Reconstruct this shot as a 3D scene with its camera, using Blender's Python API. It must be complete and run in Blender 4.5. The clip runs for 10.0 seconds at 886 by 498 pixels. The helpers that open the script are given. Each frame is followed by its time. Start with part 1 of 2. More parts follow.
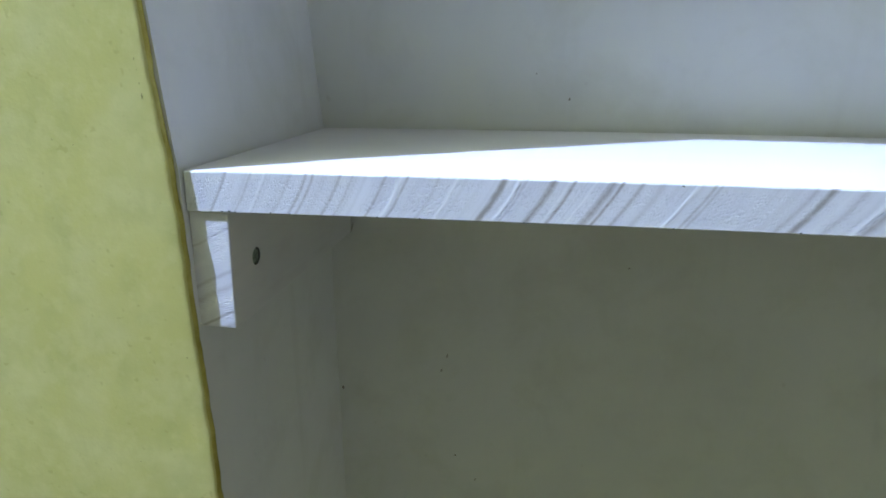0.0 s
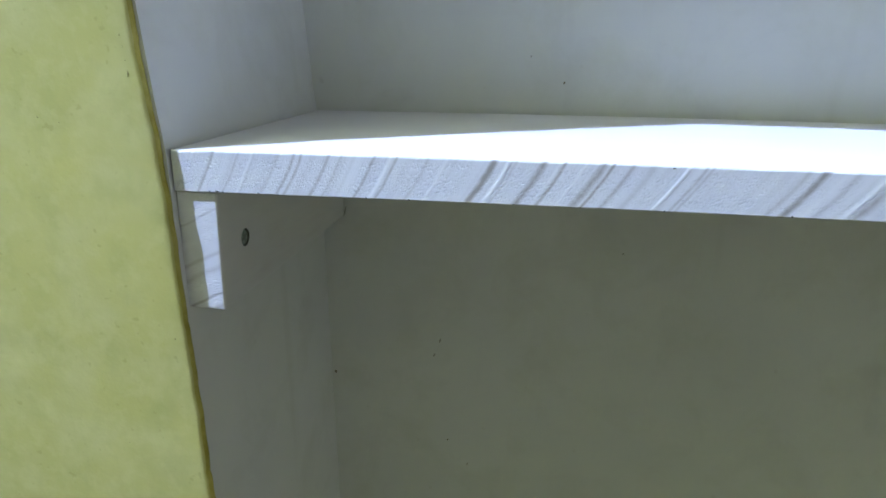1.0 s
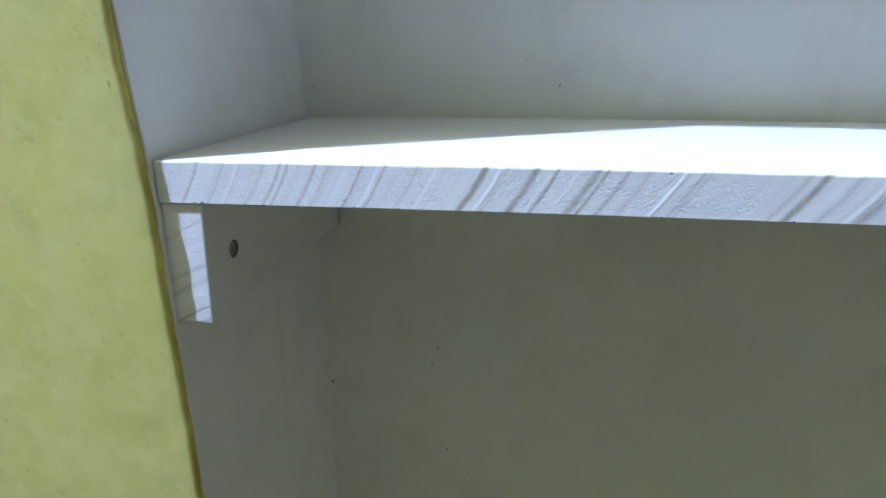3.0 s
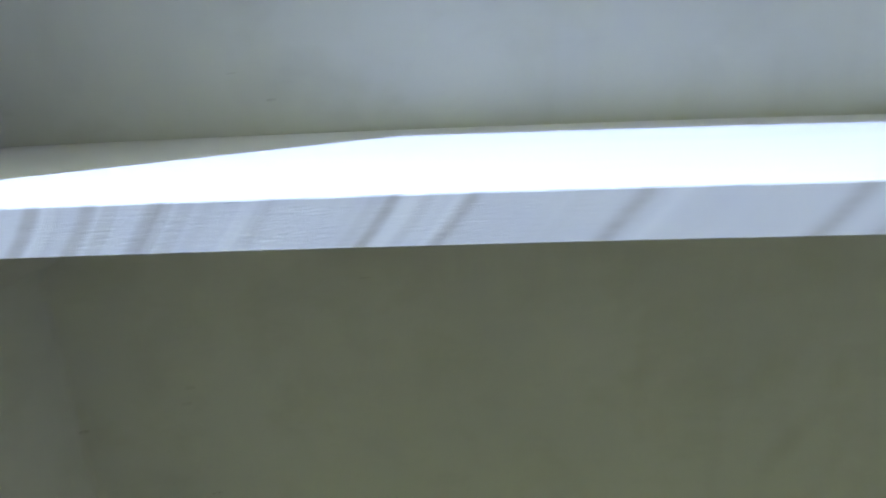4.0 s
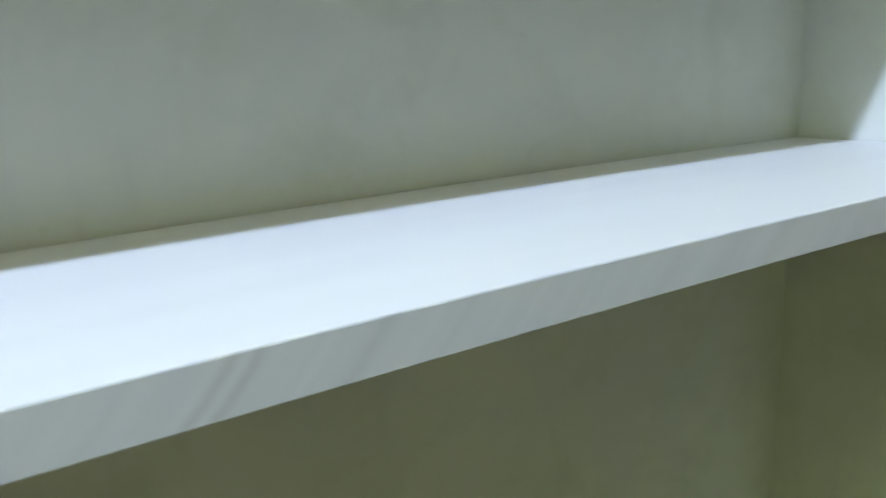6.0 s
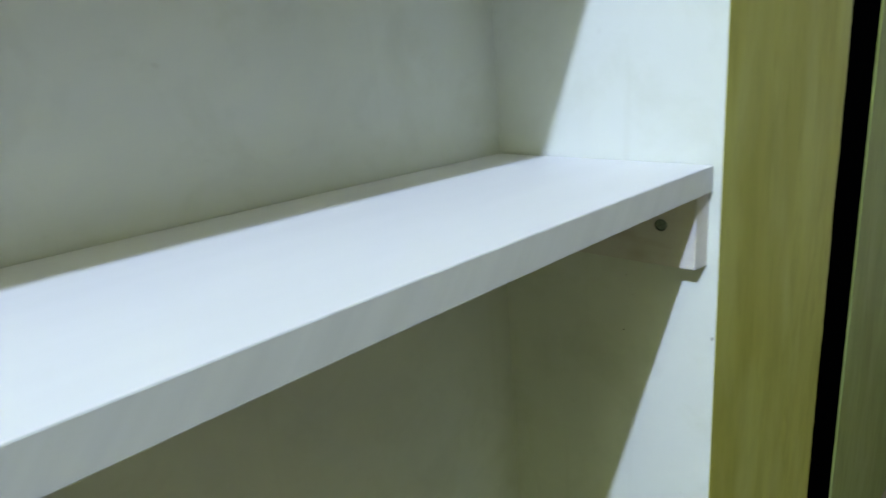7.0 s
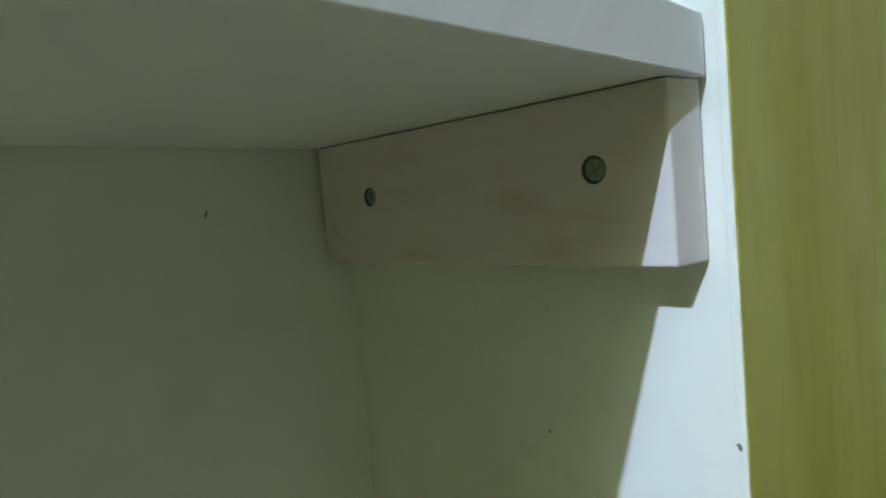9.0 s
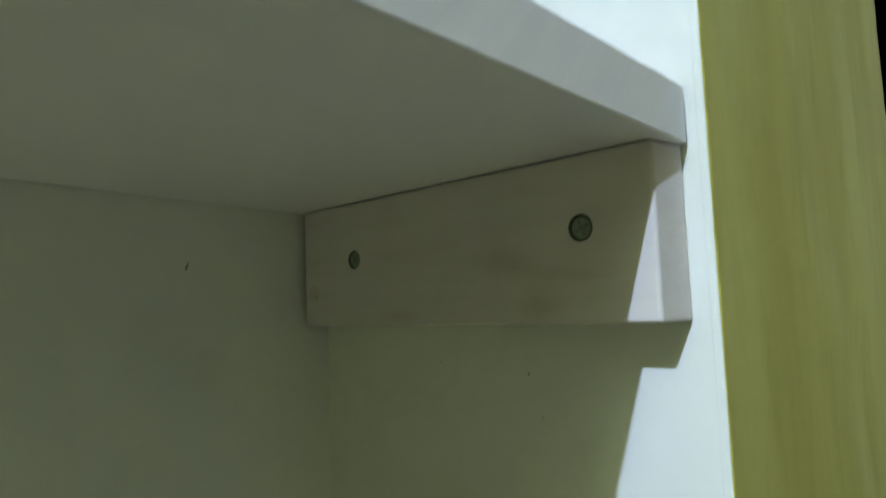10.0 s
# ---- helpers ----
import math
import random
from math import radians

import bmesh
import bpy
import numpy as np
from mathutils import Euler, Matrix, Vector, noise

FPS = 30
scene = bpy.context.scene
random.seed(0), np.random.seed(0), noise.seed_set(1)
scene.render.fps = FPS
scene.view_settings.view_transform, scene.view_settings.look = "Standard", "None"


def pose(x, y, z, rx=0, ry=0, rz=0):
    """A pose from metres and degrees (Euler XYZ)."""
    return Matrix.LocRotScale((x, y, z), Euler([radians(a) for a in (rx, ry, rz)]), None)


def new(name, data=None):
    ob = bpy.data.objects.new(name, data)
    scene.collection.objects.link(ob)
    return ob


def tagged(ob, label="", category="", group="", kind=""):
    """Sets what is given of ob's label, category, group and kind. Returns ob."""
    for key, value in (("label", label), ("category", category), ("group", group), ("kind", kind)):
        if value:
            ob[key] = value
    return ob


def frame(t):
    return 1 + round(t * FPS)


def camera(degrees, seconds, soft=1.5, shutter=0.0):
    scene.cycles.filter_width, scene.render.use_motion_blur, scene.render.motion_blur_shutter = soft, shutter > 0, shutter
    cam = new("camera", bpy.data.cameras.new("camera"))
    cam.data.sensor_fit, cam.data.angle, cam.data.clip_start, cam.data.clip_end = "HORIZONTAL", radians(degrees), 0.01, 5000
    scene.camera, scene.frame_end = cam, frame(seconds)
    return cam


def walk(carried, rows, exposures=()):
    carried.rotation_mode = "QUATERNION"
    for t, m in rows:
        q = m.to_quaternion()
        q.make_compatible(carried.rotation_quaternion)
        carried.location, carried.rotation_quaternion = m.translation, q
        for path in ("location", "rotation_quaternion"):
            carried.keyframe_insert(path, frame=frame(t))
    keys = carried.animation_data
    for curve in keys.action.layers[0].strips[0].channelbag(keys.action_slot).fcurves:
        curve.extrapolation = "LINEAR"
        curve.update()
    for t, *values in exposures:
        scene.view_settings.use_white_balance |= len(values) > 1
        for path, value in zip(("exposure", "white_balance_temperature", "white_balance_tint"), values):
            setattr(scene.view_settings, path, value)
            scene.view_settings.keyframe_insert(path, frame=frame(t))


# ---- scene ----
cam = camera(68.43, 10.0, soft=1.6, shutter=0.5)
# seconds, place of the lens, turn in degrees
PATH = [
    (0.0, 0.1717, -0.2836, 0.9139, 73.59, -1.08, 9.30),
    (0.5, 0.1731, -0.2807, 0.9107, 72.79, -0.90, 8.77),
    (1.0, 0.1761, -0.2815, 0.9106, 72.54, -1.48, 9.34),
    (1.5, 0.1729, -0.2800, 0.9108, 72.37, -1.12, 9.44),
    (2.0, 0.1765, -0.2751, 0.9138, 72.84, -1.60, 10.36),
    (2.2, 0.1760, -0.2773, 0.9147, 73.38, -1.28, 10.18),
    (3.3, 0.1854, -0.2640, 0.9104, 72.28, 0.02, 8.26),
    (3.5, 0.2113, -0.2555, 0.9127, 72.02, 0.80, 5.96),
    (3.7, 0.2431, -0.2425, 0.9107, 72.52, 0.87, 5.06),
    (3.9, 0.2934, -0.2287, 0.9133, 72.73, 1.84, 4.24),
    (4.1, 0.3396, -0.2255, 0.9140, 73.64, 0.84, 0.32),
    (4.3, 0.3856, -0.2229, 0.9173, 74.50, 0.56, -3.49),
    (4.5, 0.4306, -0.2160, 0.9145, 74.86, 1.43, -5.56),
    (5.0, 0.5324, -0.2533, 0.9244, 73.81, 2.47, -10.67),
    (5.2, 0.5628, -0.2377, 0.9215, 74.71, 2.52, -14.22),
    (6.3, 0.7217, -0.1744, 0.9474, 74.11, 3.90, -35.71),
    (6.5, 0.7243, -0.1801, 0.9502, 73.60, 3.73, -40.56),
    (7.0, 0.8037, -0.1898, 0.9551, 73.27, 4.58, -46.49),
    (7.2, 0.8297, -0.1945, 0.9549, 73.05, 5.08, -47.12),
    (7.5, 0.9050, -0.1947, 0.9421, 73.28, 6.57, -46.61),
    (7.8, 0.9708, -0.1861, 0.9114, 74.58, 7.96, -47.10),
    (8.0, 1.0236, -0.1716, 0.8861, 75.39, 7.28, -45.28),
    (8.2, 1.0450, -0.1477, 0.8596, 77.36, 7.09, -44.92),
    (8.3, 1.0591, -0.1332, 0.8459, 78.34, 7.19, -43.74),
    (8.5, 1.0711, -0.1179, 0.8301, 78.76, 6.83, -42.88),
    (9.0, 1.0784, -0.0918, 0.8093, 85.51, 5.05, -43.61),
    (9.5, 1.0804, -0.0772, 0.7850, 89.31, 4.49, -45.76),
    (9.7, 1.0735, -0.0771, 0.7817, 92.63, 3.40, -47.14),
    (10.0, 1.0723, -0.0871, 0.7882, 95.19, 2.07, -46.30),
]
walk(cam, [(t, pose(x, y, z, rx, ry, rz)) for t, x, y, z, rx, ry, rz in PATH],
     exposures=[(0.0, 0.2, 5540, 19), (0.5, 0.26, 5540, 19), (4.0, 0.25, 5600, 18), (5.0, 0.04, 6320, 7), (6.5, -0.02, 6420, 5), (7.5, -0.02, 6420, 4), (8.0, -0.08, 6420, 3), (8.5, -0.12, 6430, 2), (9.0, 0.14, 6270, 5), (10.0, 0.13, 6420, 3)])

# ---- light: one small bare lamp under the ceiling, in front of the niche and to its left; the closed room sends the rest back ----
Z = 0.86            # height of the shelf's top over the floor
lamp = new("ceiling_lamp", bpy.data.lights.new("ceiling_lamp", "POINT"))
lamp.data.energy, lamp.data.shadow_soft_size, lamp.data.color = 420.0, 0.022, (0.570, 0.698, 1.0)
lamp.location = (-0.985, -0.58, Z + 2.046)
world = bpy.data.worlds.new("dark_outside")
scene.world = world
world.use_nodes = True
world.node_tree.nodes["Background"].inputs["Color"].default_value = (0.01, 0.01, 0.012, 1)

# ---- sizes ----
W, D, T = 1.2857, 0.2030, 0.020
CROWN = 0.020       # upward bow of the board
FL, FR = 0.0063, 0.0064  # how far the yellow wall stands before the shelf
LEAN, LEAN_UP = -0.0588, -0.104  # lean of the plastered corner below and above the shelf
LOW, HIGH = -0.49, 0.45  # niche floor and head, from the shelf's top


# ---- material helpers ----
class Nodes:
    """A short way to write a node material."""

    def __init__(self, name, roughness=0.6, metallic=0.0):
        self.m = bpy.data.materials.new(name)
        self.m.use_nodes = True
        self.t = self.m.node_tree
        self.b = self.t.nodes["Principled BSDF"]
        self.b.inputs["Roughness"].default_value = roughness
        self.b.inputs["Metallic"].default_value = metallic
        self.place = self.t.nodes.new("ShaderNodeNewGeometry").outputs["Position"]

    def put(self, socket, value):
        if hasattr(value, "is_output"):
            self.t.links.new(value, socket)
        else:
            socket.default_value = value

    def math(self, op, a, b=0.0, c=0.0, clamp=False):
        n = self.t.nodes.new("ShaderNodeMath")
        n.operation, n.use_clamp = op, clamp
        for s, v in zip(n.inputs, (a, b, c)):
            self.put(s, v)
        return n.outputs[0]

    def scaled(self, sx, sy, sz):
        n = self.t.nodes.new("ShaderNodeVectorMath")
        n.operation = "MULTIPLY"
        self.put(n.inputs[0], self.place)
        n.inputs[1].default_value = (sx, sy, sz)
        return n.outputs[0]

    def noise(self, scale, detail=4.0, rough=0.55, vector=None, warp=0.0):
        n = self.t.nodes.new("ShaderNodeTexNoise")
        self.put(n.inputs["Vector"], vector or self.place)
        n.inputs["Scale"].default_value, n.inputs["Detail"].default_value = scale, detail
        n.inputs["Roughness"].default_value, n.inputs["Distortion"].default_value = rough, warp
        return n.outputs["Fac"]

    def ramp(self, fac, *stops):
        n = self.t.nodes.new("ShaderNodeValToRGB")
        self.put(n.inputs[0], fac)
        e = n.color_ramp.elements
        while len(e) < len(stops):
            e.new(0.5)
        for k, (p, c) in zip(e, stops):
            k.position, k.color = p, ((c, c, c, 1) if isinstance(c, (int, float)) else (*c, 1))
        return n.outputs[0]

    def mix(self, fac, a, b, mode="MIX"):
        n = self.t.nodes.new("ShaderNodeMix")
        n.data_type, n.blend_type = "RGBA", mode
        self.put(n.inputs[0], fac)
        for s, v in ((n.inputs[6], a), (n.inputs[7], b)):
            self.put(s, v if hasattr(v, "is_output") else (*v, 1))
        return n.outputs[2]

    def bump(self, height, strength=0.3, distance=0.001, under=None):
        n = self.t.nodes.new("ShaderNodeBump")
        n.inputs["Strength"].default_value, n.inputs["Distance"].default_value = strength, distance
        self.put(n.inputs["Height"], height)
        if under:
            self.put(n.inputs["Normal"], under)
        return n.outputs[0]

    def done(self, colour, normal=None, roughness=None):
        self.put(self.b.inputs["Base Color"], colour if hasattr(colour, "is_output") else (*colour, 1))
        if normal:
            self.put(self.b.inputs["Normal"], normal)
        if roughness:
            self.put(self.b.inputs["Roughness"], roughness)
        return self.m


def smears(n, c, across, up, colour, patchy, places, amount):
    """Soft stains of a given width, height and slope, laid over the colour c."""
    for x, z, wide, tall, slope in places:
        v = n.math("SUBTRACT", up, z)
        u = n.math("SUBTRACT", n.math("SUBTRACT", across, x), n.math("MULTIPLY", v, slope))
        far = n.math("ADD", n.math("POWER", n.math("DIVIDE", n.math("ABSOLUTE", u), wide), 2.0), n.math("POWER", n.math("DIVIDE", n.math("ABSOLUTE", v), tall), 2.0))
        soft = n.ramp(far, (0.0, amount), (0.4, amount * 0.4), (1.0, 0.0))
        c = n.mix(n.math("MULTIPLY", soft, n.ramp(patchy, (0.3, 0.6), (0.6, 1.0))), c, colour)
    return c


def white_wall_paint():
    n = Nodes("white_wall_paint", 0.62)
    split = n.t.nodes.new("ShaderNodeSeparateXYZ")
    n.put(split.inputs[0], n.place)
    broad = n.noise(5.0, 4, 0.6, warp=0.6)
    c = n.mix(n.ramp(broad, (0.3, 0.0), (0.75, 1.0)), (0.695, 0.70, 0.65), (0.775, 0.78, 0.735))
    drips = n.noise(1.0, 3, 0.5, n.scaled(38, 38, 3.0))
    c = n.mix(n.ramp(drips, (0.62, 0.0), (0.8, 0.35)), c, (0.60, 0.59, 0.52))
    blot = n.noise(17, 5, 0.62, warp=0.4)
    c = n.mix(n.ramp(blot, (0.5, 0.0), (0.72, 0.45)), c, (0.60, 0.60, 0.52))
    c = smears(n, c, split.outputs[0], split.outputs[2], (0.53, 0.52, 0.45), blot,
               ((0.572, Z - 0.174, 0.012, 0.018, 0.0), (0.545, Z - 0.228, 0.014, 0.040, 0.6)), 0.32)
    fine = n.noise(260, 3)
    dots = n.noise(90, 1)
    c = n.mix(n.ramp(dots, (0.78, 0.0), (0.84, 0.3)), c, (0.50, 0.47, 0.40))
    b = n.bump(n.noise(22, 3), 0.25, 0.0012)
    return n.done(c, n.bump(fine, 0.18, 0.0004, b))


def yellow_plaster():
    n = Nodes("yellow_plaster", 0.7)
    broad = n.noise(7.0, 4, 0.6, warp=0.4)
    c = n.mix(n.ramp(broad, (0.3, 0.0), (0.7, 1.0)), (0.455, 0.436, 0.120), (0.555, 0.518, 0.154))
    patch = n.noise(26, 3, 0.55, warp=0.2)
    c = n.mix(n.ramp(patch, (0.45, 0.0), (0.68, 0.5)), c, (0.58, 0.55, 0.225))
    olive = n.noise(40, 3, 0.55, n.scaled(1, 1, 0.8))
    c = n.mix(n.ramp(olive, (0.5, 0.0), (0.72, 0.5)), c, (0.40, 0.40, 0.117))
    mottle = n.noise(95, 3, 0.6)
    c = n.mix(n.ramp(mottle, (0.48, 0.0), (0.66, 0.4)), c, (0.59, 0.555, 0.21))
    pits = n.noise(210, 1.5)
    c = n.mix(n.ramp(pits, (0.68, 0.0), (0.76, 0.45)), c, (0.38, 0.345, 0.085))
    b = n.bump(n.noise(45, 3, 0.5), 0.32, 0.0012)
    b = n.bump(n.noise(170, 2, 0.5), 0.26, 0.0008, b)
    return n.done(c, n.bump(n.noise(560, 1, 0.5), 0.24, 0.0004, b))


def ochre_arris():
    """Thicker, darker paint on the plastered corner."""
    n = Nodes("ochre_corner_paint", 0.65)
    c = n.mix(n.ramp(n.noise(80, 4, 0.65), (0.35, 0.0), (0.65, 1.0)), (0.36, 0.31, 0.035), (0.52, 0.47, 0.10))
    return n.done(c, n.bump(n.noise(260, 3), 0.5, 0.0008))


def yellow_board(name, dark, light, stain, pale):
    n = Nodes(name, 0.55)
    streak = n.noise(1.0, 3, 0.5, n.scaled(13, 13, 2.6), warp=0.6)
    c = n.mix(n.ramp(streak, (0.34, 0.0), (0.66, 1.0)), dark, light)
    blotch = n.noise(1.0, 4, 0.6, n.scaled(48, 48, 13), warp=0.5)
    c = n.mix(n.ramp(blotch, (0.46, 0.0), (0.70, 0.65)), c, stain)
    wide = n.noise(1.0, 4, 0.55, n.scaled(15, 15, 5.0), warp=0.4)
    c = n.mix(n.ramp(wide, (0.48, 0.0), (0.70, 0.6)), c, pale)
    scuff = n.noise(1.0, 4, 0.6, n.scaled(75, 75, 24), warp=0.8)
    c = n.mix(n.ramp(scuff, (0.62, 0.0), (0.76, 0.25)), c, stain)
    b = n.bump(n.noise(1.0, 4, 0.6, n.scaled(130, 130, 26)), 0.12, 0.0005)
    return n.done(c, n.bump(n.noise(80, 3), 0.2, 0.0008, b))


def shelf_paint():
    """Brush-painted top and underside."""
    n = Nodes("white_shelf_paint", 0.5)
    broad = n.noise(1.0, 4, 0.55, n.scaled(4, 22, 22))
    c = n.mix(n.ramp(broad, (0.3, 0.0), (0.7, 1.0)), (0.775, 0.75, 0.77), (0.815, 0.79, 0.81))
    brush = n.noise(1.0, 3, 0.6, n.scaled(9, 260, 260))
    return n.done(c, n.bump(brush, 0.2, 0.0003))


# sawn edge of the board: where each growth ring meets the top arris, its half width and how dark (or light) it is
RINGS = ((0.0225, 0.0011, -0.45), (0.0350, 0.0010, -0.30), (0.0420, 0.0012, 0.45), (0.0545, 0.0012, -0.25), (0.0625, 0.0013, -0.50),
         (0.0660, 0.0010, -0.45), (0.0790, 0.0014, -0.45), (0.0850, 0.0010, -0.30), (0.1005, 0.0012, -0.50), (0.1080, 0.0020, 0.60),
         (0.1108, 0.0010, -0.45), (0.1250, 0.0012, -0.25), (0.1335, 0.0015, 0.50), (0.1543, 0.0024, -1.00), (0.1610, 0.0015, 0.85),
         (0.1640, 0.0012, -0.35), (0.1758, 0.0024, -0.75), (0.1825, 0.0012, 0.40), (0.1848, 0.0013, -0.70), (0.1935, 0.0011, 0.45),
         (0.2010, 0.0028, -0.65), (0.2050, 0.0012, -0.75), (0.2130, 0.0016, -0.40), (0.2220, 0.0030, -0.15), (0.2355, 0.0014, 1.00),
         (0.2425, 0.0012, -0.40), (0.2450, 0.0012, -0.35), (0.2820, 0.0018, -0.30), (0.2885, 0.0026, -0.90), (0.2960, 0.0050, 0.35),
         (0.3010, 0.0022, -0.20), (0.3125, 0.0024, 0.60), (0.3168, 0.0036, -0.55), (0.3780, 0.0060, -0.42), (0.3900, 0.0055, 0.35),
         (0.4530, 0.0065, -0.36), (0.4650, 0.0050, 0.20), (0.4745, 0.0036, -0.34), (0.4845, 0.0034, -0.36), (0.4895, 0.0030, 0.25),
         (0.5055, 0.0036, 0.22), (0.5600, 0.0090, -0.40), (0.6260, 0.0060, -0.26), (0.6420, 0.0050, 0.15), (0.7255, 0.0036, -0.20),
         (0.7335, 0.0034, -0.22), (0.7730, 0.0060, -0.10))
# end of the batten: where each ring meets its outer arris, below the shelf
END_RINGS = ((-0.0078, 0.0010, -0.45), (-0.0190, 0.0030, 0.30), (-0.0290, 0.0016, -0.50), (-0.0365, 0.0024, -0.45), (-0.0430, 0.0030, 0.40),
             (-0.0505, 0.0013, -0.95), (-0.0575, 0.0018, -0.60))


def ring_lines(n, s, rings):
    """How dark and how light the growth rings make the wood at s."""
    dark, light = None, None
    for x, half, amount in rings:
        near = n.math("SUBTRACT", 1.0, n.math("DIVIDE", n.math("ABSOLUTE", n.math("SUBTRACT", s, x)), half), clamp=True)
        near = n.math("MULTIPLY", near, abs(amount))
        if amount < 0:
            dark = near if dark is None else n.math("MAXIMUM", dark, near)
        else:
            light = near if light is None else n.math("MAXIMUM", light, near)
    return dark, light


def torn_fibres(n, s, down, scale):
    """Fine pits between the rings, 0 to 1."""
    v = n.t.nodes.new("ShaderNodeCombineXYZ")
    n.put(v.inputs[0], s)
    n.put(v.inputs[2], n.math("MULTIPLY", down, 0.8))
    cell = n.t.nodes.new("ShaderNodeTexVoronoi")
    n.put(cell.inputs["Vector"], v.outputs[0])
    cell.inputs["Scale"].default_value = scale
    tone = n.t.nodes.new("ShaderNodeSeparateColor")
    n.put(tone.inputs[0], cell.outputs["Color"])
    return n.math("MULTIPLY", n.ramp(cell.outputs["Distance"], (0.20, 1.0), (0.62, 0.0)), n.ramp(tone.outputs[0], (0.0, 0.25), (0.5, 1.0)))


def sawn_edge():
    n = Nodes("painted_sawn_edge", 0.55)
    split = n.t.nodes.new("ShaderNodeSeparateXYZ")
    n.put(split.inputs[0], n.place)
    along = split.outputs[0]
    bow = n.math("MULTIPLY", n.math("MULTIPLY", along, n.math("SUBTRACT", W, along)), CROWN)
    down = n.math("SUBTRACT", n.math("ADD", bow, Z), split.outputs[2])
    slant = n.math("ADD", n.math("MINIMUM", n.math("MULTIPLY", along, 1.15), 0.42), 0.30)
    lean = n.math("ADD", n.math("MULTIPLY", down, slant), n.math("MULTIPLY", n.math("MULTIPLY", down, down), 7.0))
    wob = n.math("MULTIPLY", n.math("SUBTRACT", n.noise(60, 2), 0.5), 0.0022)
    s = n.math("ADD", n.math("ADD", along, lean), wob)
    dark, light = ring_lines(n, s, RINGS)
    dark = n.math("MULTIPLY", dark, n.ramp(n.noise(330, 2), (0.3, 0.6), (0.6, 1.0)))
    line = n.t.nodes.new("ShaderNodeCombineXYZ")
    n.put(line.inputs[0], s)
    grain = n.noise(260, 4, 0.65, line.outputs[0])
    wide = n.noise(60, 3, 0.5, line.outputs[0])
    c = n.mix(n.ramp(wide, (0.3, 0.0), (0.7, 1.0)), (0.735, 0.735, 0.75), (0.805, 0.805, 0.82))
    sanded = n.math("SUBTRACT", 1.0, n.math("MULTIPLY", n.math("SUBTRACT", along, 0.25), 6.0, clamp=True))
    c = n.mix(n.math("MULTIPLY", n.ramp(grain, (0.46, 0.0), (0.70, 0.55)), n.math("ADD", 0.25, n.math("MULTIPLY", sanded, 0.75))), c, (0.58, 0.57, 0.56))
    c = n.mix(n.math("MULTIPLY", dark, 1.55, clamp=True), c, (0.36, 0.33, 0.30))
    c = n.mix(n.math("MULTIPLY", light, 1.8, clamp=True), c, (0.90, 0.90, 0.90))
    # long brush marks in the paint where the edge was sanded smooth
    brush = n.noise(1.0, 3, 0.6, n.scaled(14, 14, 420))
    # torn fibres in bands between the rings, kept off the two arrises and sanded away along the board
    pits = torn_fibres(n, s, down, 1150.0)
    band = n.ramp(n.noise(70, 1, 0.5, line.outputs[0]), (0.36, 0.15), (0.5, 1.0))
    patch = n.ramp(n.noise(170, 2, 0.5), (0.36, 0.25), (0.55, 1.0))
    middle = n.math("MULTIPLY", n.math("MULTIPLY", n.math("SUBTRACT", down, 0.0015), n.math("SUBTRACT", 0.0192, down)), 22000.0, clamp=True)
    clear = n.math("SUBTRACT", 1.0, n.math("MULTIPLY", light, 2.0, clamp=True))
    torn = n.math("MULTIPLY", n.math("MULTIPLY", n.math("MULTIPLY", patch, band), n.math("MULTIPLY", middle, clear)), n.math("ADD", 0.04, n.math("MULTIPLY", sanded, 0.96)))
    h = n.math("ADD", n.math("MULTIPLY", n.math("MULTIPLY", pits, torn), -1.3), n.math("MULTIPLY", grain, 0.15))
    h = n.math("SUBTRACT", n.math("ADD", h, n.math("MULTIPLY", light, 0.5)), n.math("MULTIPLY", dark, 0.12))
    h = n.math("ADD", h, n.math("MULTIPLY", brush, 0.2))
    c = n.mix(n.math("MULTIPLY", n.math("MULTIPLY", pits, torn), 0.42), c, (0.46, 0.45, 0.45))
    return n.done(c, n.bump(h, 0.5, 0.0005))


def cleat_paint(name, light, dark, bare, grime):
    n = Nodes(name, 0.6)
    grain = n.noise(1.0, 4, 0.6, n.scaled(90, 7, 150), warp=0.3)
    c = n.mix(n.ramp(grain, (0.35, 0.0), (0.75, 1.0)), light, dark)
    worn = n.noise(24, 4, 0.6)
    c = n.mix(n.ramp(worn, (0.54, 0.0), (0.74, 0.35)), c, bare)
    smear = n.noise(1.0, 3, 0.6, n.scaled(60, 12, 110), warp=0.5)
    c = n.mix(n.ramp(smear, (0.58, 0.0), (0.74, 0.3)), c, grime)
    split = n.t.nodes.new("ShaderNodeSeparateXYZ")
    n.put(split.inputs[0], n.place)
    c = smears(n, c, split.outputs[1], split.outputs[2], grime, smear,
               ((0.128, Z - 0.0745, 0.018, 0.003, 0.0), (0.066, Z - 0.055, 0.018, 0.008, 0.6), (0.052, Z - 0.073, 0.012, 0.006, 0.0), (0.190, Z - 0.062, 0.006, 0.005, 0.0)), 0.5)
    return n.done(c, n.bump(grain, 0.22, 0.0004))


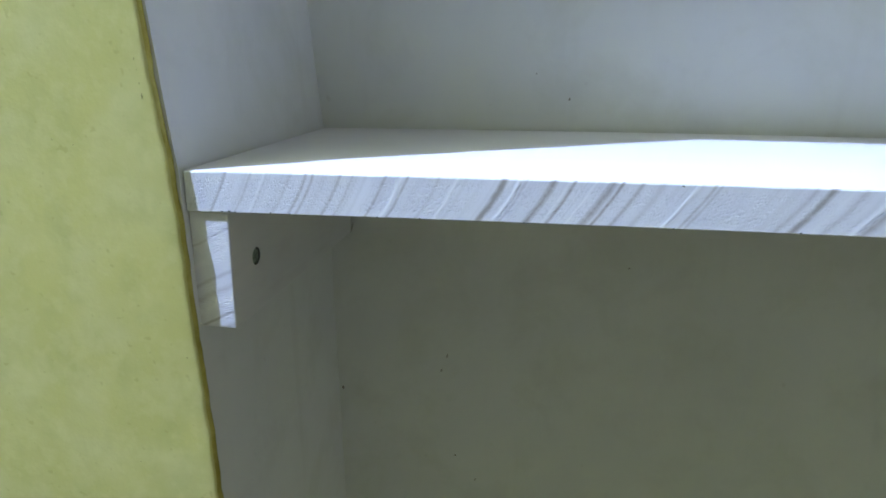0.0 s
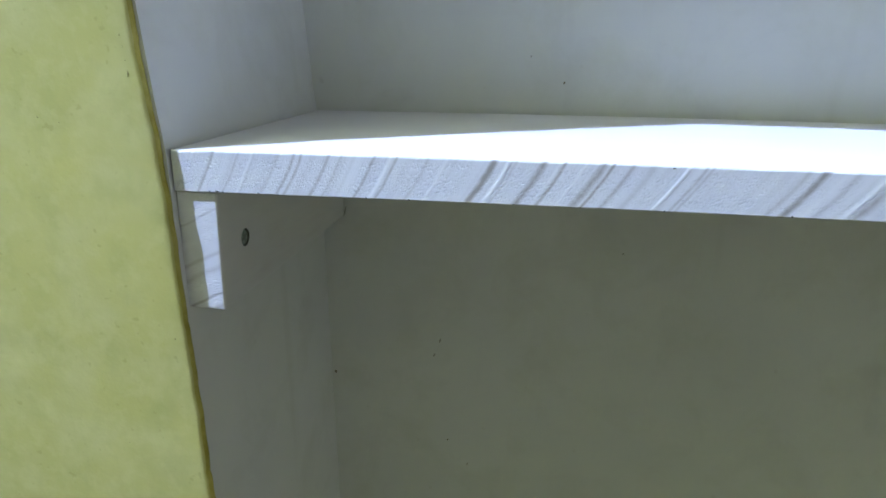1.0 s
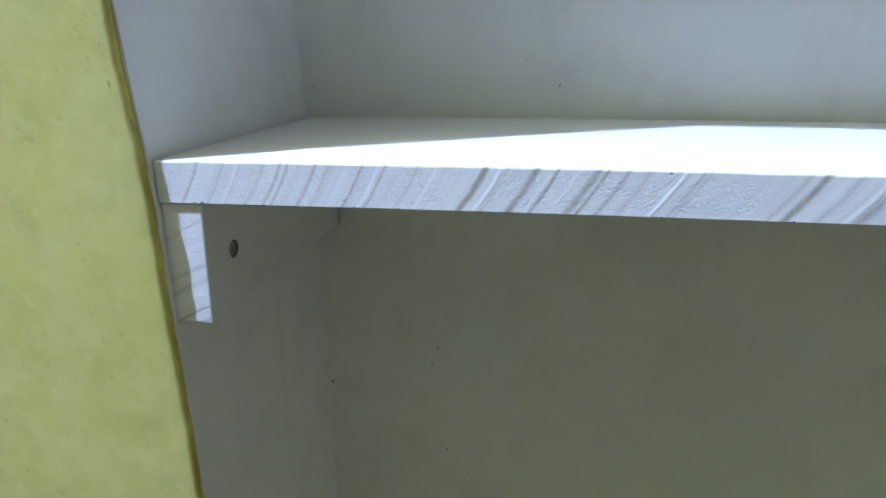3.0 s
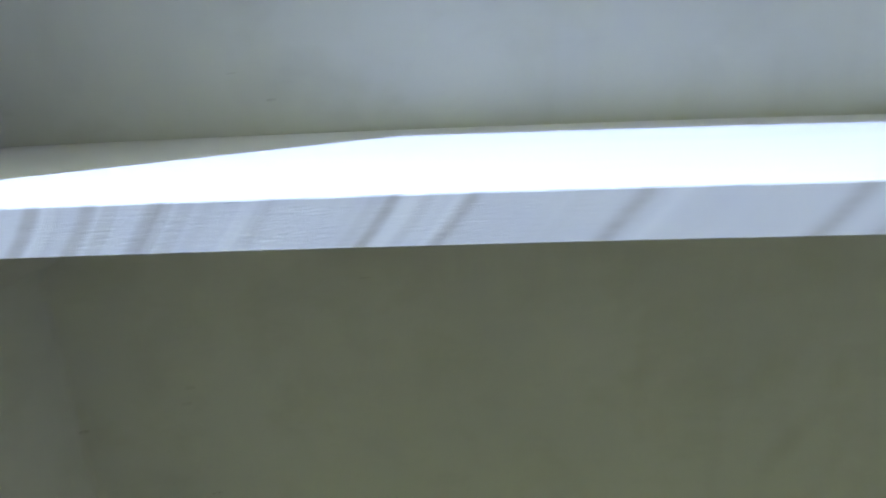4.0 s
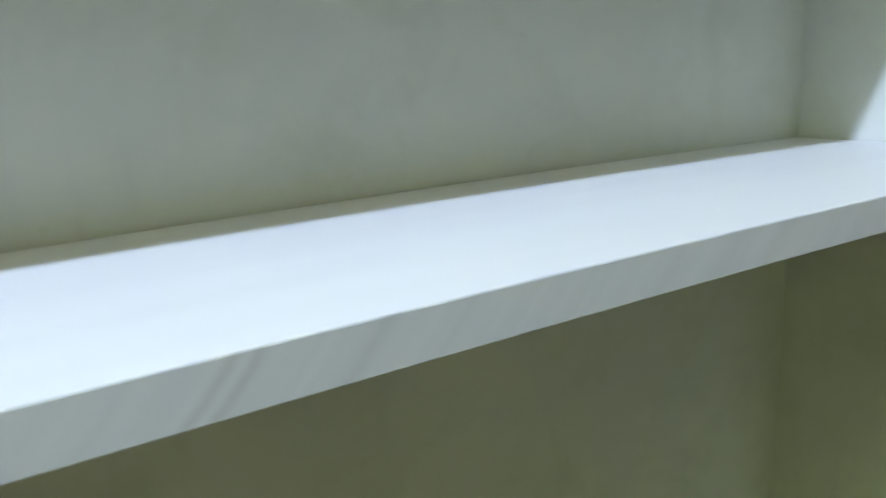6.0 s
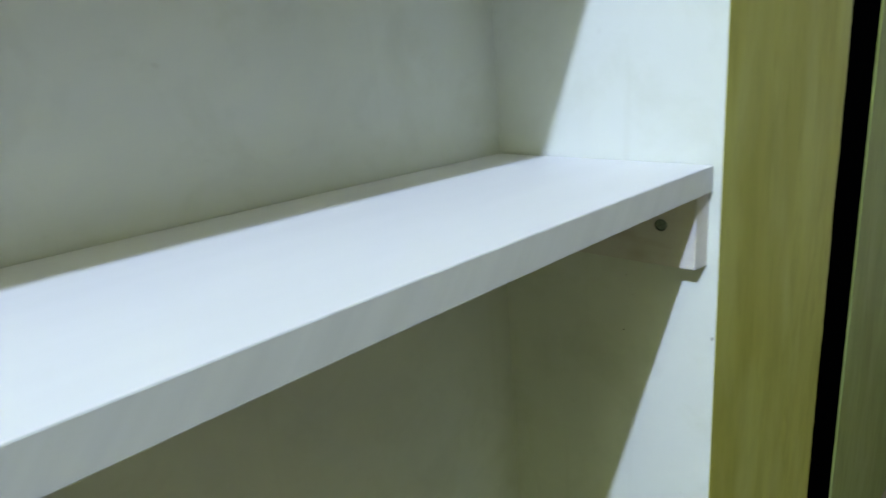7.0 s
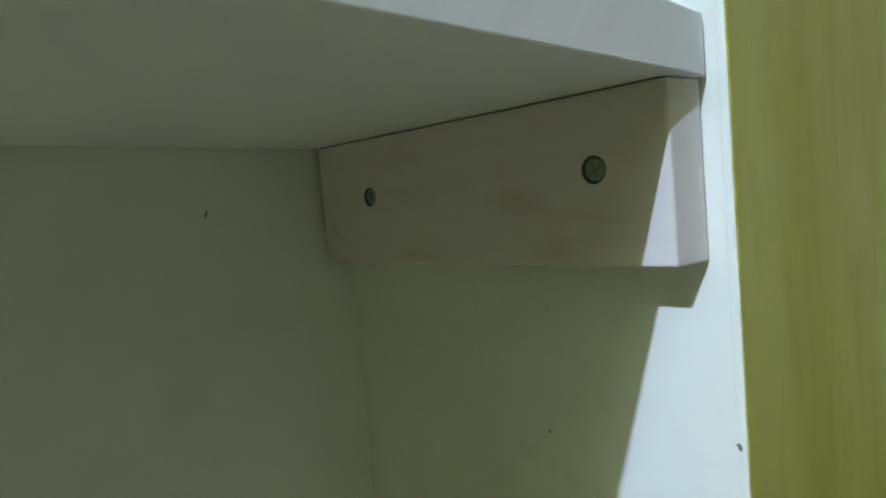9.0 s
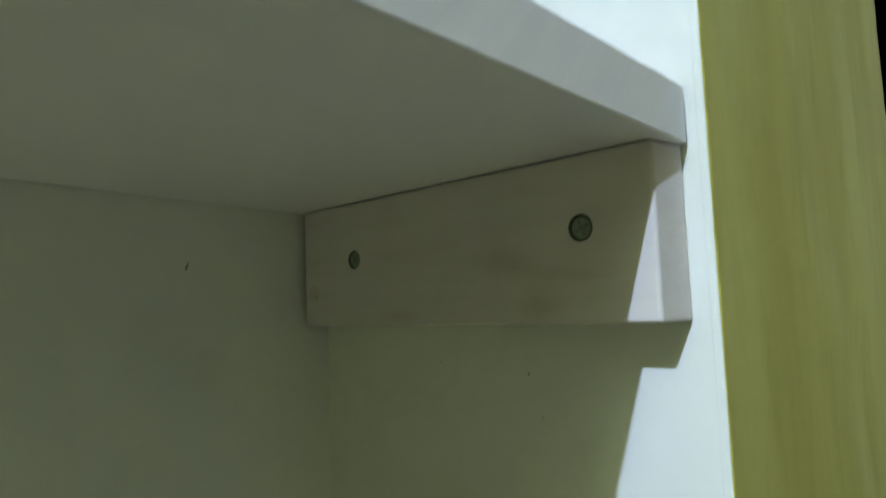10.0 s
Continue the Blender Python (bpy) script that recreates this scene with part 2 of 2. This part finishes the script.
def cleat_end():
    n = Nodes("painted_end_grain", 0.6)
    split = n.t.nodes.new("ShaderNodeSeparateXYZ")
    n.put(split.inputs[0], n.place)
    down = n.math("SUBTRACT", Z - T, split.outputs[2])
    bend = n.math("MULTIPLY", n.math("SUBTRACT", split.outputs[0], 0.0217), -0.5)
    s = n.math("ADD", n.math("SUBTRACT", bend, down), n.math("MULTIPLY", n.math("SUBTRACT", n.noise(70, 2), 0.5), 0.003))
    dark, light = ring_lines(n, s, END_RINGS)
    c = n.mix(n.ramp(n.noise(60, 3), (0.35, 0.0), (0.65, 1.0)), (0.74, 0.735, 0.75), (0.80, 0.795, 0.81))
    c = n.mix(n.math("MULTIPLY", dark, 0.9, clamp=True), c, (0.40, 0.37, 0.35))
    c = n.mix(n.math("MULTIPLY", light, 1.2, clamp=True), c, (0.88, 0.88, 0.89))
    pits = n.math("MULTIPLY", torn_fibres(n, s, down, 1150.0), n.ramp(n.noise(60, 1), (0.42, 0.1), (0.56, 1.0)))
    h = n.math("SUBTRACT", n.math("MULTIPLY", light, 0.5), n.math("ADD", n.math("MULTIPLY", dark, 0.5), n.math("MULTIPLY", pits, 0.6)))
    c = n.mix(n.math("MULTIPLY", pits, 0.2), c, (0.46, 0.45, 0.45))
    return n.done(c, n.bump(h, 0.5, 0.0005))


def plain(name, colour, rough, metal=0.0, scale=120):
    n = Nodes(name, rough, metal)
    c = n.mix(n.noise(scale, 3), [v * 0.7 for v in colour], [min(1, v * 1.25) for v in colour])
    return n.done(c, n.bump(n.noise(scale * 4, 2), 0.2, 0.0003))


WHITE, YELLOW, BOARD, ARRIS = white_wall_paint(), yellow_plaster(), yellow_board("yellow_streaked_paint", (0.395, 0.37, 0.056), (0.50, 0.49, 0.105), (0.335, 0.31, 0.042), (0.53, 0.54, 0.18)), ochre_arris()
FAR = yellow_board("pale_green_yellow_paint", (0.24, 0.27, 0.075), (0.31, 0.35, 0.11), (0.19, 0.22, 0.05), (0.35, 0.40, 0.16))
SHELF, EDGE, CLEAT_END = shelf_paint(), sawn_edge(), cleat_end()
CLEAT = cleat_paint("thin_white_wood_paint", (0.66, 0.615, 0.59), (0.62, 0.57, 0.54), (0.53, 0.46, 0.40), (0.48, 0.40, 0.34))
CLEAT_WHITE = cleat_paint("fuller_white_wood_paint", (0.70, 0.695, 0.65), (0.67, 0.66, 0.62), (0.64, 0.62, 0.57), (0.62, 0.60, 0.55))
SCREW = plain("dull_green_grey_steel", (0.27, 0.32, 0.24), 0.65, 0.2, 700)
CROSS = plain("steel_recess_shade", (0.19, 0.22, 0.165), 0.8)
# shade painted on the screw-hole walls; also the colour of the edge chips
SLOT = plain("hole_shade_and_chip_dark", (0.12, 0.13, 0.10), 0.9)
# near-black colour that stands in for the deep shade inside the wall gap
DARK = plain("gap_shade_black", (0.0005, 0.0005, 0.0005), 1.0)
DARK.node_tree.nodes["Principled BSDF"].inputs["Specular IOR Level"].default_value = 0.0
SPECK = plain("brown_dirt", (0.22, 0.195, 0.13), 0.9)
FAINT = plain("faint_grey_mark", (0.46, 0.44, 0.38), 0.9)
NIB = plain("olive_yellow_pit", (0.33, 0.31, 0.10), 0.9)
# unseen surfaces from here on, coloured for the light they throw back
GROUND = plain("floor_bounce_grey_brown", (0.125, 0.105, 0.063), 0.8, 0.0, 6)
CEILING = plain("ceiling_bounce_yellow", (0.58, 0.54, 0.255), 0.8, 0.0, 4)
PALE = plain("bright_bounce_pale", (0.72, 0.60, 0.52), 0.8, 0.0, 4)
SILL = plain("sill_bounce_olive", (0.20, 0.195, 0.040), 0.8, 0.0, 20)
OLIVE = plain("dim_bounce_olive", (0.080, 0.082, 0.014), 0.9, 0.0, 30)
ROOM = plain("room_bounce_grey_olive", (0.145, 0.130, 0.050), 0.8, 0.0, 4)


# ---- mesh helpers ----
def mesh_of(name, bm, *materials):
    bmesh.ops.recalc_face_normals(bm, faces=bm.faces)
    me = bpy.data.meshes.new(name)
    bm.to_mesh(me)
    bm.free()
    for m in materials:
        me.materials.append(m)
    return me


def part(name, bm, material, parent, label=""):
    ob = new(name, mesh_of(name, bm, *(material if isinstance(material, (list, tuple)) else [material])))
    ob.parent = parent
    if parent is not None:
        ob.matrix_parent_inverse = parent.matrix_basis.inverted()
    return tagged(ob, label)


def block(lo, hi, bevel=0.0, segments=2):
    bm = bmesh.new()
    bmesh.ops.create_cube(bm, size=1.0)
    for v in bm.verts:
        v.co = Vector([(a + b) / 2 + c * (b - a) for a, b, c in zip(lo, hi, v.co)])
    if bevel:
        bmesh.ops.bevel(bm, geom=list(bm.edges), offset=bevel, segments=segments, affect="EDGES", profile=0.6)
    return bm


def sweep(profile, heights):
    """A closed outline in x and y, given for each height, drawn up into a solid."""
    bm = bmesh.new()
    rings = [[bm.verts.new((x, y, z)) for x, y in profile(z)] for z in heights]
    for a, b in zip(rings, rings[1:]):
        for i in range(len(a)):
            j = (i + 1) % len(a)
            bm.faces.new((a[i], a[j], b[j], b[i]))
    bm.faces.new(rings[0])
    bm.faces.new(rings[-1])
    return bm


def structure(name, bm, material, label, category):
    return tagged(part(name, bm, material, None), label, category, kind="structure")


def wobble(z, k, size):
    return size * (noise.noise(Vector((k, 0.0, z * 14))) + 0.5 * noise.noise(Vector((k, 3.0, z * 60))) + 0.35 * noise.noise(Vector((k, 7.0, z * 170))))


# ---- ground and walls ----
RX0, RX1, RY = -2.2, W + 1.9, -3.2


def room():
    # unseen shell added around the niche to shape the bounced light
    structure("floor", block((RX0 - 0.1, RY - 0.1, -0.1), (RX1 + 0.1, 0.42, 0.0)), GROUND, "unseen grey-brown floor, coloured for its bounce", "floor")
    structure("ceiling", block((RX0 - 0.1, RY - 0.1, Z + TOP), (RX1 + 0.1, 0.42, Z + TOP + 0.1)), CEILING, "unseen pale-yellow ceiling, coloured for its bounce", "ceiling")
    structure("wall_behind", block((RX0, RY - 0.1, 0.0), (RX1, RY, Z + TOP)), ROOM, "unseen grey-olive wall across the room, coloured for its bounce", "wall")
    structure("wall_side_left", block((RX0 - 0.1, RY - 0.1, 0.0), (RX0, 0.42, Z + TOP)), OLIVE, "unseen dark olive side wall, coloured for its bounce", "wall")
    structure("wall_side_right", block((RX1, RY - 0.1, 0.0), (RX1 + 0.1, 0.42, Z + TOP)), PALE, "unseen pale side wall, coloured for its bounce", "wall")


STEPS = [LOW - 0.5 + 0.004 * i for i in range(int((HIGH - LOW + 1.0) / 0.004))]
FOOT, TOP = -Z, 2.2


def heights():
    return [FOOT] + STEPS + [TOP]


def wall_left():
    def outline(z):
        e = (LEAN if z < 0 else LEAN_UP) * max(-0.45, min(0.3, z)) + wobble(z, 1.0, 0.0014) - 0.0015
        y0 = -FL + wobble(z, 5.0, 0.0005)
        r = 0.0028
        corner = [(e - r + r * math.sin(a), y0 + r - r * math.cos(a)) for a in (0, 0.4, 0.8, 1.2, 1.57)]
        return [(-2.2, -FL), (-0.02, -FL), (e - 0.006, y0)] + corner + [(e, -0.0025), (-0.046, -0.0025), (-0.046, 0.42), (-2.2, 0.42)]
    bm = sweep(outline, [z for z in heights()])
    bmesh.ops.translate(bm, vec=(0, 0, Z), verts=bm.verts)
    ob = structure("wall_left", bm, [YELLOW, ARRIS], "rough yellow-painted plaster wall beside the niche", "wall")
    for p in ob.data.polygons:
        p.material_index = 1 if p.normal.x > 0.75 else 0
        p.use_smooth = abs(p.normal.z) < 0.5


GAP_A, GAP_B = 0.330, 0.462


def wall_right():
    def outline(z):
        e = W + 0.00003
        y0, r = -FR, 0.0014 + wobble(z, 3.0, 0.0009)
        corner = [(e + r - r * math.sin(a), y0 + r - r * math.cos(a)) for a in (1.57, 0.8, 0)]
        g = W + GAP_A + wobble(z, 9.0, 0.003)
        return [(W + 0.0026, 0.42), (W + 0.0026, y0 + 0.0032), (e, y0 + 0.0032), (e, y0 + 0.0031), (e, y0 + r + 0.0002)] + corner + [(e + r + 0.0003, y0), (e + r + 0.0006, y0), (g - 0.008, y0), (g - 0.003, y0), (g, y0 + 0.003), (g, 0.42)]
    bm = sweep(outline, heights())
    bmesh.ops.translate(bm, vec=(0, 0, Z), verts=bm.verts)
    ob = structure("wall_right", bm, [BOARD, WHITE, ARRIS], "olive-yellow wall strip with vertical brush streaks", "wall")
    for p in ob.data.polygons:
        p.material_index = 1 if p.normal.x < -0.6 else 2 if p.normal.x < -0.2 else 0
        p.use_smooth = abs(p.normal.z) < 0.5

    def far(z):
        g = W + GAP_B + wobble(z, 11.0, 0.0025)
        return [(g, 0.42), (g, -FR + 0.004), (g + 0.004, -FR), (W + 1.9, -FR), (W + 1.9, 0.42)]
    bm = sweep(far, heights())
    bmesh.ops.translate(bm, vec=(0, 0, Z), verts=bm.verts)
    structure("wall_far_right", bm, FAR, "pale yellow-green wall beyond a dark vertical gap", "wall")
    # added black sheets line the gap and put its shade into their colour
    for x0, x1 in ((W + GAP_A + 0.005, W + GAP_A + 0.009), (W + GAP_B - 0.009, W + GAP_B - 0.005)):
        structure("gap_shade_side", block((x0, -FR + 0.001, 0.0), (x1, 0.40, Z + TOP)), DARK, "black sheet standing for the shade inside the gap", "wall")
    structure("gap_shade_back", block((W + GAP_A - 0.02, 0.40, 0.0), (W + GAP_B + 0.02, 0.44, Z + TOP)), DARK,
              "black sheet behind the gap, standing for its shade", "wall")


def lintel():
    bm = block((-0.03, -0.0095, Z + HIGH), (W + 0.03, 0.42, Z + TOP), 0.002)
    for v in bm.verts:
        if v.co.z < Z + HIGH + 0.1:
            v.co.z += 0.033 - 0.055 * v.co.x / W
    ob = structure("lintel", bm, [YELLOW, WHITE], "yellow-painted wall over the white head of the niche", "wall")
    # the unseen head is white to bounce more light above the shelf
    for p in ob.data.polygons:
        p.material_index = 1 if p.normal.z < -0.8 else 0
    # unseen sill, its dull olive chosen to dim the bounce below the shelf
    ob = structure("wall_below", block((-0.03, -0.0065, 0.0), (W + 0.03, 0.42, Z + LOW), 0.002), [YELLOW, SILL],
                   "yellow-painted wall under the niche, unseen sill olive for its bounce", "wall")
    for p in ob.data.polygons:
        p.material_index = 1 if p.normal.z > 0.8 else 0


def niche():
    structure("wall_back", block((-0.045, D, Z + LOW), (W + 0.03, D + 0.10, Z + HIGH + 0.04)), WHITE,
              "white-painted back wall of the niche with faint stains", "wall")
    def outline(z):
        x = (LEAN_UP + 0.002) * min(z, 0.3) - 0.0006 if z > 0 else -0.03 * max(z, -0.4)
        return [(-0.045, -0.0022), (x, -0.0022), (x, D + 0.02), (-0.045, D + 0.02)]
    bm = sweep(outline, [LOW, -0.4, 0.0, 0.02, 0.2, 0.3, HIGH + 0.04])
    bmesh.ops.translate(bm, vec=(0, 0, Z), verts=bm.verts)
    structure("niche_side_left", bm, WHITE,
              "white-painted side wall of the niche", "wall")
    structure("niche_side_right", block((W, -FR + 0.00323, Z + LOW), (W + 0.0024, D + 0.02, Z + HIGH + 0.04)), WHITE,
              "white-painted side wall of the niche, partly lamplit", "wall")


# ---- the shelf board ----
def crown(x):
    return CROWN * x * (W - x)


def long_piece(x0, x1, n, outline):
    """A piece that runs along the shelf and follows its bow; outline gives y and z at each x."""
    bm = bmesh.new()
    rings = []
    for i in range(n + 1):
        x = x0 + (x1 - x0) * i / n
        rings.append([bm.verts.new((x, y, Z + crown(x) + z)) for y, z in outline(x)])
    k = len(rings[0])
    for a, b in zip(rings, rings[1:]):
        for i in range(k):
            j = (i + 1) % k
            bm.faces.new((a[i], a[j], b[j], b[i]))
    bm.faces.new(rings[0])
    bm.faces.new(rings[-1])
    return bm


def shelf():
    base = tagged(new("shelf"), "white-painted wooden shelf board with grained front edge, on cleats", "shelf")
    base.matrix_basis = pose(W / 2, D / 2, Z - T)
    x0, x1, y1, r, lip = 0.0012, W - 0.0022, D - 0.0012, 0.0009, 0.004

    def top(x):
        return [(lip, 0.0), (lip, -T), (y1, -T), (y1, 0.0)]

    def edge(x):
        chip = 0.00025 * noise.noise(Vector((x * 70, 1.0, 0.0))) + 0.00015 * noise.noise(Vector((x * 260, 2.0, 0.0)))
        low = 0.0004 * noise.noise(Vector((x * 90, 5.0, 0.0)))
        return [(lip, 0.0), (r + chip, 0.0), (0.3 * r + chip, -0.3 * r), (0.0, -r), (0.0, -T + 0.5 * r), (0.15 * r, -T + 0.15 * r + low), (0.5 * r, -T + low), (lip, -T)]
    part("board", long_piece(x0, x1, 60, top), SHELF, base, "smooth white-painted board")
    bm = long_piece(x0, x1, 260, edge)
    for f in bm.faces:
        f.normal_update()
        f.material_index = 1 if abs(f.normal.z) > 0.9 else 0
    part("front_edge", bm, [EDGE, SHELF], base, "front edge with raised wood grain under white paint")


# ---- cleats and screws ----
SINK = 0.0018       # depth of a screw's hole down to its head


def screw_at(parent, x, y, z, side, size=0.0046, turn=0.4):
    """A screw head at the bottom of its hole; side 1 looks to +x."""
    bm = bmesh.new()
    bmesh.ops.create_cone(bm, cap_ends=True, segments=24, radius1=size * 0.98, radius2=size * 0.8, depth=0.0010)
    rot = Matrix.Translation((x - side * (SINK - 0.0006), y, z)) @ Matrix.Rotation(math.pi / 2 * side, 4, "Y")
    bmesh.ops.transform(bm, matrix=rot, verts=bm.verts)
    head = part("screw", bm, SCREW, parent, "dull grey-green countersunk screw head")
    # two proud bars, coloured darker for the shade of a cut cross
    for k in (0, 1):
        bm = block((-size * 0.62, -size * 0.13, 0.0003), (size * 0.62, size * 0.13, 0.00056 + 0.00008 * k))
        bmesh.ops.transform(bm, matrix=rot @ Matrix.Rotation(turn + k * math.pi / 2, 4, "Z"), verts=bm.verts)
        part("cross_recess_shade", bm, CROSS, head)


def cleat(x0, x1, y0, high, side, holes, label, paint, end, skew=0.0):
    """A batten along the niche side; its face towards the niche (side) has a hole for each (y, z, radius)."""
    base = tagged(new("shelf_cleat"), label, "shelf support", group="cleats under the shelf")
    base.matrix_basis = pose((x0 + x1) / 2, D / 2, Z - T - high)
    bm = block((x0, y0, Z - T - high), (x1, D - 0.005, Z - T + 0.0001), 0.0015, 3)
    for v in bm.verts:
        if v.co.y < 0.02:
            v.co.y += skew * (x1 - v.co.x) / (x1 - x0)
    for f in bm.faces:
        f.normal_update()
        f.material_index = 1 if f.normal.y < -0.8 else 0
    face = max(bm.faces, key=lambda f: f.normal.x * side * f.calc_area())
    x = face.calc_center_median().x
    rim = list(face.edges)
    bmesh.ops.delete(bm, geom=[face], context="FACES_ONLY")
    for y, z, r in holes:
        around = [(y + r * math.cos(k * math.tau / 20), z + r * math.sin(k * math.tau / 20)) for k in range(20)]
        lip = [bm.verts.new((x, p, q)) for p, q in around]
        deep = [bm.verts.new((x - side * SINK, y + (p - y) * 0.93, z + (q - z) * 0.93)) for p, q in around]
        # the hole's wall takes a dark colour in place of shade
        for k in range(20):
            j = (k + 1) % 20
            bm.faces.new((lip[k], lip[j], deep[j], deep[k])).material_index = 2
            rim.append(bm.edges.get((lip[k], lip[j])))
        bm.faces.new(deep)
    bmesh.ops.triangle_fill(bm, use_beauty=True, use_dissolve=False, edges=rim)
    part("batten", bm, [paint, end, SLOT], base)
    for k, (y, z, r) in enumerate(holes):
        screw_at(base, x, y, z, side, r * 0.94, 0.4 + 0.5 * k)
    return base


def cleats():
    cleat(0.0008, 0.0217, 0.0015, 0.0605, 1, [(0.0285, Z - 0.0496, 0.0048)],
          "white-painted wooden batten with grained end, screwed under the shelf", CLEAT_WHITE, CLEAT_END)
    cleat(W - 0.0178, W - 0.0006, 0.0024, 0.0589, -1, [(0.0327, Z - 0.0458, 0.0049), (0.1573, Z - 0.0473, 0.0045)],
          "worn white-painted wooden batten with two screws, partly lamplit", CLEAT, CLEAT, 0.0026)


# ---- dirt on the walls ----
def specks():
    """Fly specks, a pencil tick, paint nibs and the painted shade of a batten's gap: on the back wall by x, on the lit
    side wall and its batten by depth.
    """
    rng = random.Random(4)
    bm = bmesh.new()

    def spot(place, along, wide, tall, lean=0.0):
        off = along.cross(Vector((0, 0, 1)))
        c = bm.verts.new(place + off * 0.0003)
        ring = []
        for k in range(9):
            a = k * math.tau / 9
            u, v = math.cos(a) * wide * rng.uniform(0.55, 1.1), math.sin(a) * tall * rng.uniform(0.6, 1.15)
            ring.append(bm.verts.new(place + off * 0.0001 + along * (u + lean * v) + Vector((0, 0, v))))
        for k in range(9):
            bm.faces.new((c, ring[k], ring[(k + 1) % 9]))
    for x, z, w, h in ((0.0100, -0.2211, 0.0013, 0.0016), (0.1844, 0.0266, 0.0008, 0.0011), 
                       (0.238, -0.097, 0.0007, 0.0007),
                       (0.109, -0.276, 0.0008, 0.001), (1.2072, -0.0485, 0.0008, 0.0018)):
        spot(Vector((x, D, Z + z)), Vector((1, 0, 0)), w, h, 0.3)
    for y, z, w, h in ((-0.0038, -0.1400, 0.0011, 0.0020), (0.0741, -0.1507, 0.0006, 0.0010), (0.0707, -0.099, 0.0004, 0.0008)):
        spot(Vector((W, y, Z + z)), Vector((0, -1, 0)), w, h, -0.3)
    for y, z, w, h in ((0.188, -0.064, 0.0007, 0.0006), (0.1905, -0.0585, 0.0005, 0.0005)):
        spot(Vector((W - 0.0178, y, Z + z)), Vector((0, -1, 0)), w, h)
    tagged(part("dirt_specks", bm, SPECK, None), "small brown dirt specks on the white walls", "dirt", kind="stuff")
    bm = bmesh.new()
    # the last of these paints the shade of the gap behind the left batten
    for x, z, w, h in ((0.0955, -0.1965, 0.0008, 0.0020), (0.1000, -0.1830, 0.0009, 0.0024), (0.1270, -0.2980, 0.0009, 0.0016), (0.1600, 0.0440, 0.0007, 0.0009), (0.0205, -0.0790, 0.0007, 0.0050)):
        spot(Vector((x, D, Z + z)), Vector((1, 0, 0)), w, h, 0.25)
    for y, z, w, h in ((0.0650, -0.1160, 0.0004, 0.0008), (0.1190, -0.0960, 0.0004, 0.0005)):
        spot(Vector((W, y, Z + z)), Vector((0, -1, 0)), w, h, -0.3)
    tagged(part("faint_smudges_and_gap_shade", bm, FAINT, None), "faint grey smudges, pencil ticks and a painted gap shade on the white walls", "dirt", kind="stuff")
    bm = bmesh.new()
    for x, z, w, h in ((0.0195, -T + 0.0006, 0.0012, 0.0006), (0.0232, -T + 0.0007, 0.0016, 0.0008), (0.0262, -T + 0.0004, 0.0010, 0.0005), (0.0440, -T + 0.0005, 0.0011, 0.0006),
                       (0.0535, -T + 0.0004, 0.0008, 0.0005), (0.0960, -T + 0.0004, 0.0008, 0.0005), (0.1160, -T + 0.0004, 0.0011, 0.0005), (0.1630, -T + 0.0004, 0.0008, 0.0005),
                       (0.2290, -0.0012, 0.0012, 0.0007), (0.2270, -T + 0.0004, 0.0009, 0.0004), (0.2780, -T + 0.0005, 0.0012, 0.0006)):
        spot(Vector((x, -0.0001, Z + crown(x) + z)), Vector((1, 0, 0)), w * 0.7, h * 0.6)
    tagged(part("paint_chips", bm, SLOT, None), "tiny dark chips along the shelf's front edge", "chips", kind="stuff")
    bm = bmesh.new()
    for x, z, w, h in ((-0.0139, 0.0507, 0.0005, 0.0006), (-0.0131, 0.046, 0.0003, 0.0005), (-0.0125, 0.040, 0.0003, 0.0006), (-0.0119, 0.0344, 0.0005, 0.0016),
                       (-0.0025, -0.095, 0.0006, 0.0006), (-0.061, 0.013, 0.0008, 0.0005), (-0.05, 0.011, 0.0005, 0.0004), (-0.036, -0.16, 0.0004, 0.0005)):
        spot(Vector((x, -FL, Z + z)), Vector((1, 0, 0)), w, h)
    tagged(part("paint_nibs", bm, NIB, None), "small olive pits in the yellow plaster paint", "dirt", kind="stuff")



room()
wall_left()
wall_right()
lintel()
niche()
shelf()
cleats()
specks()
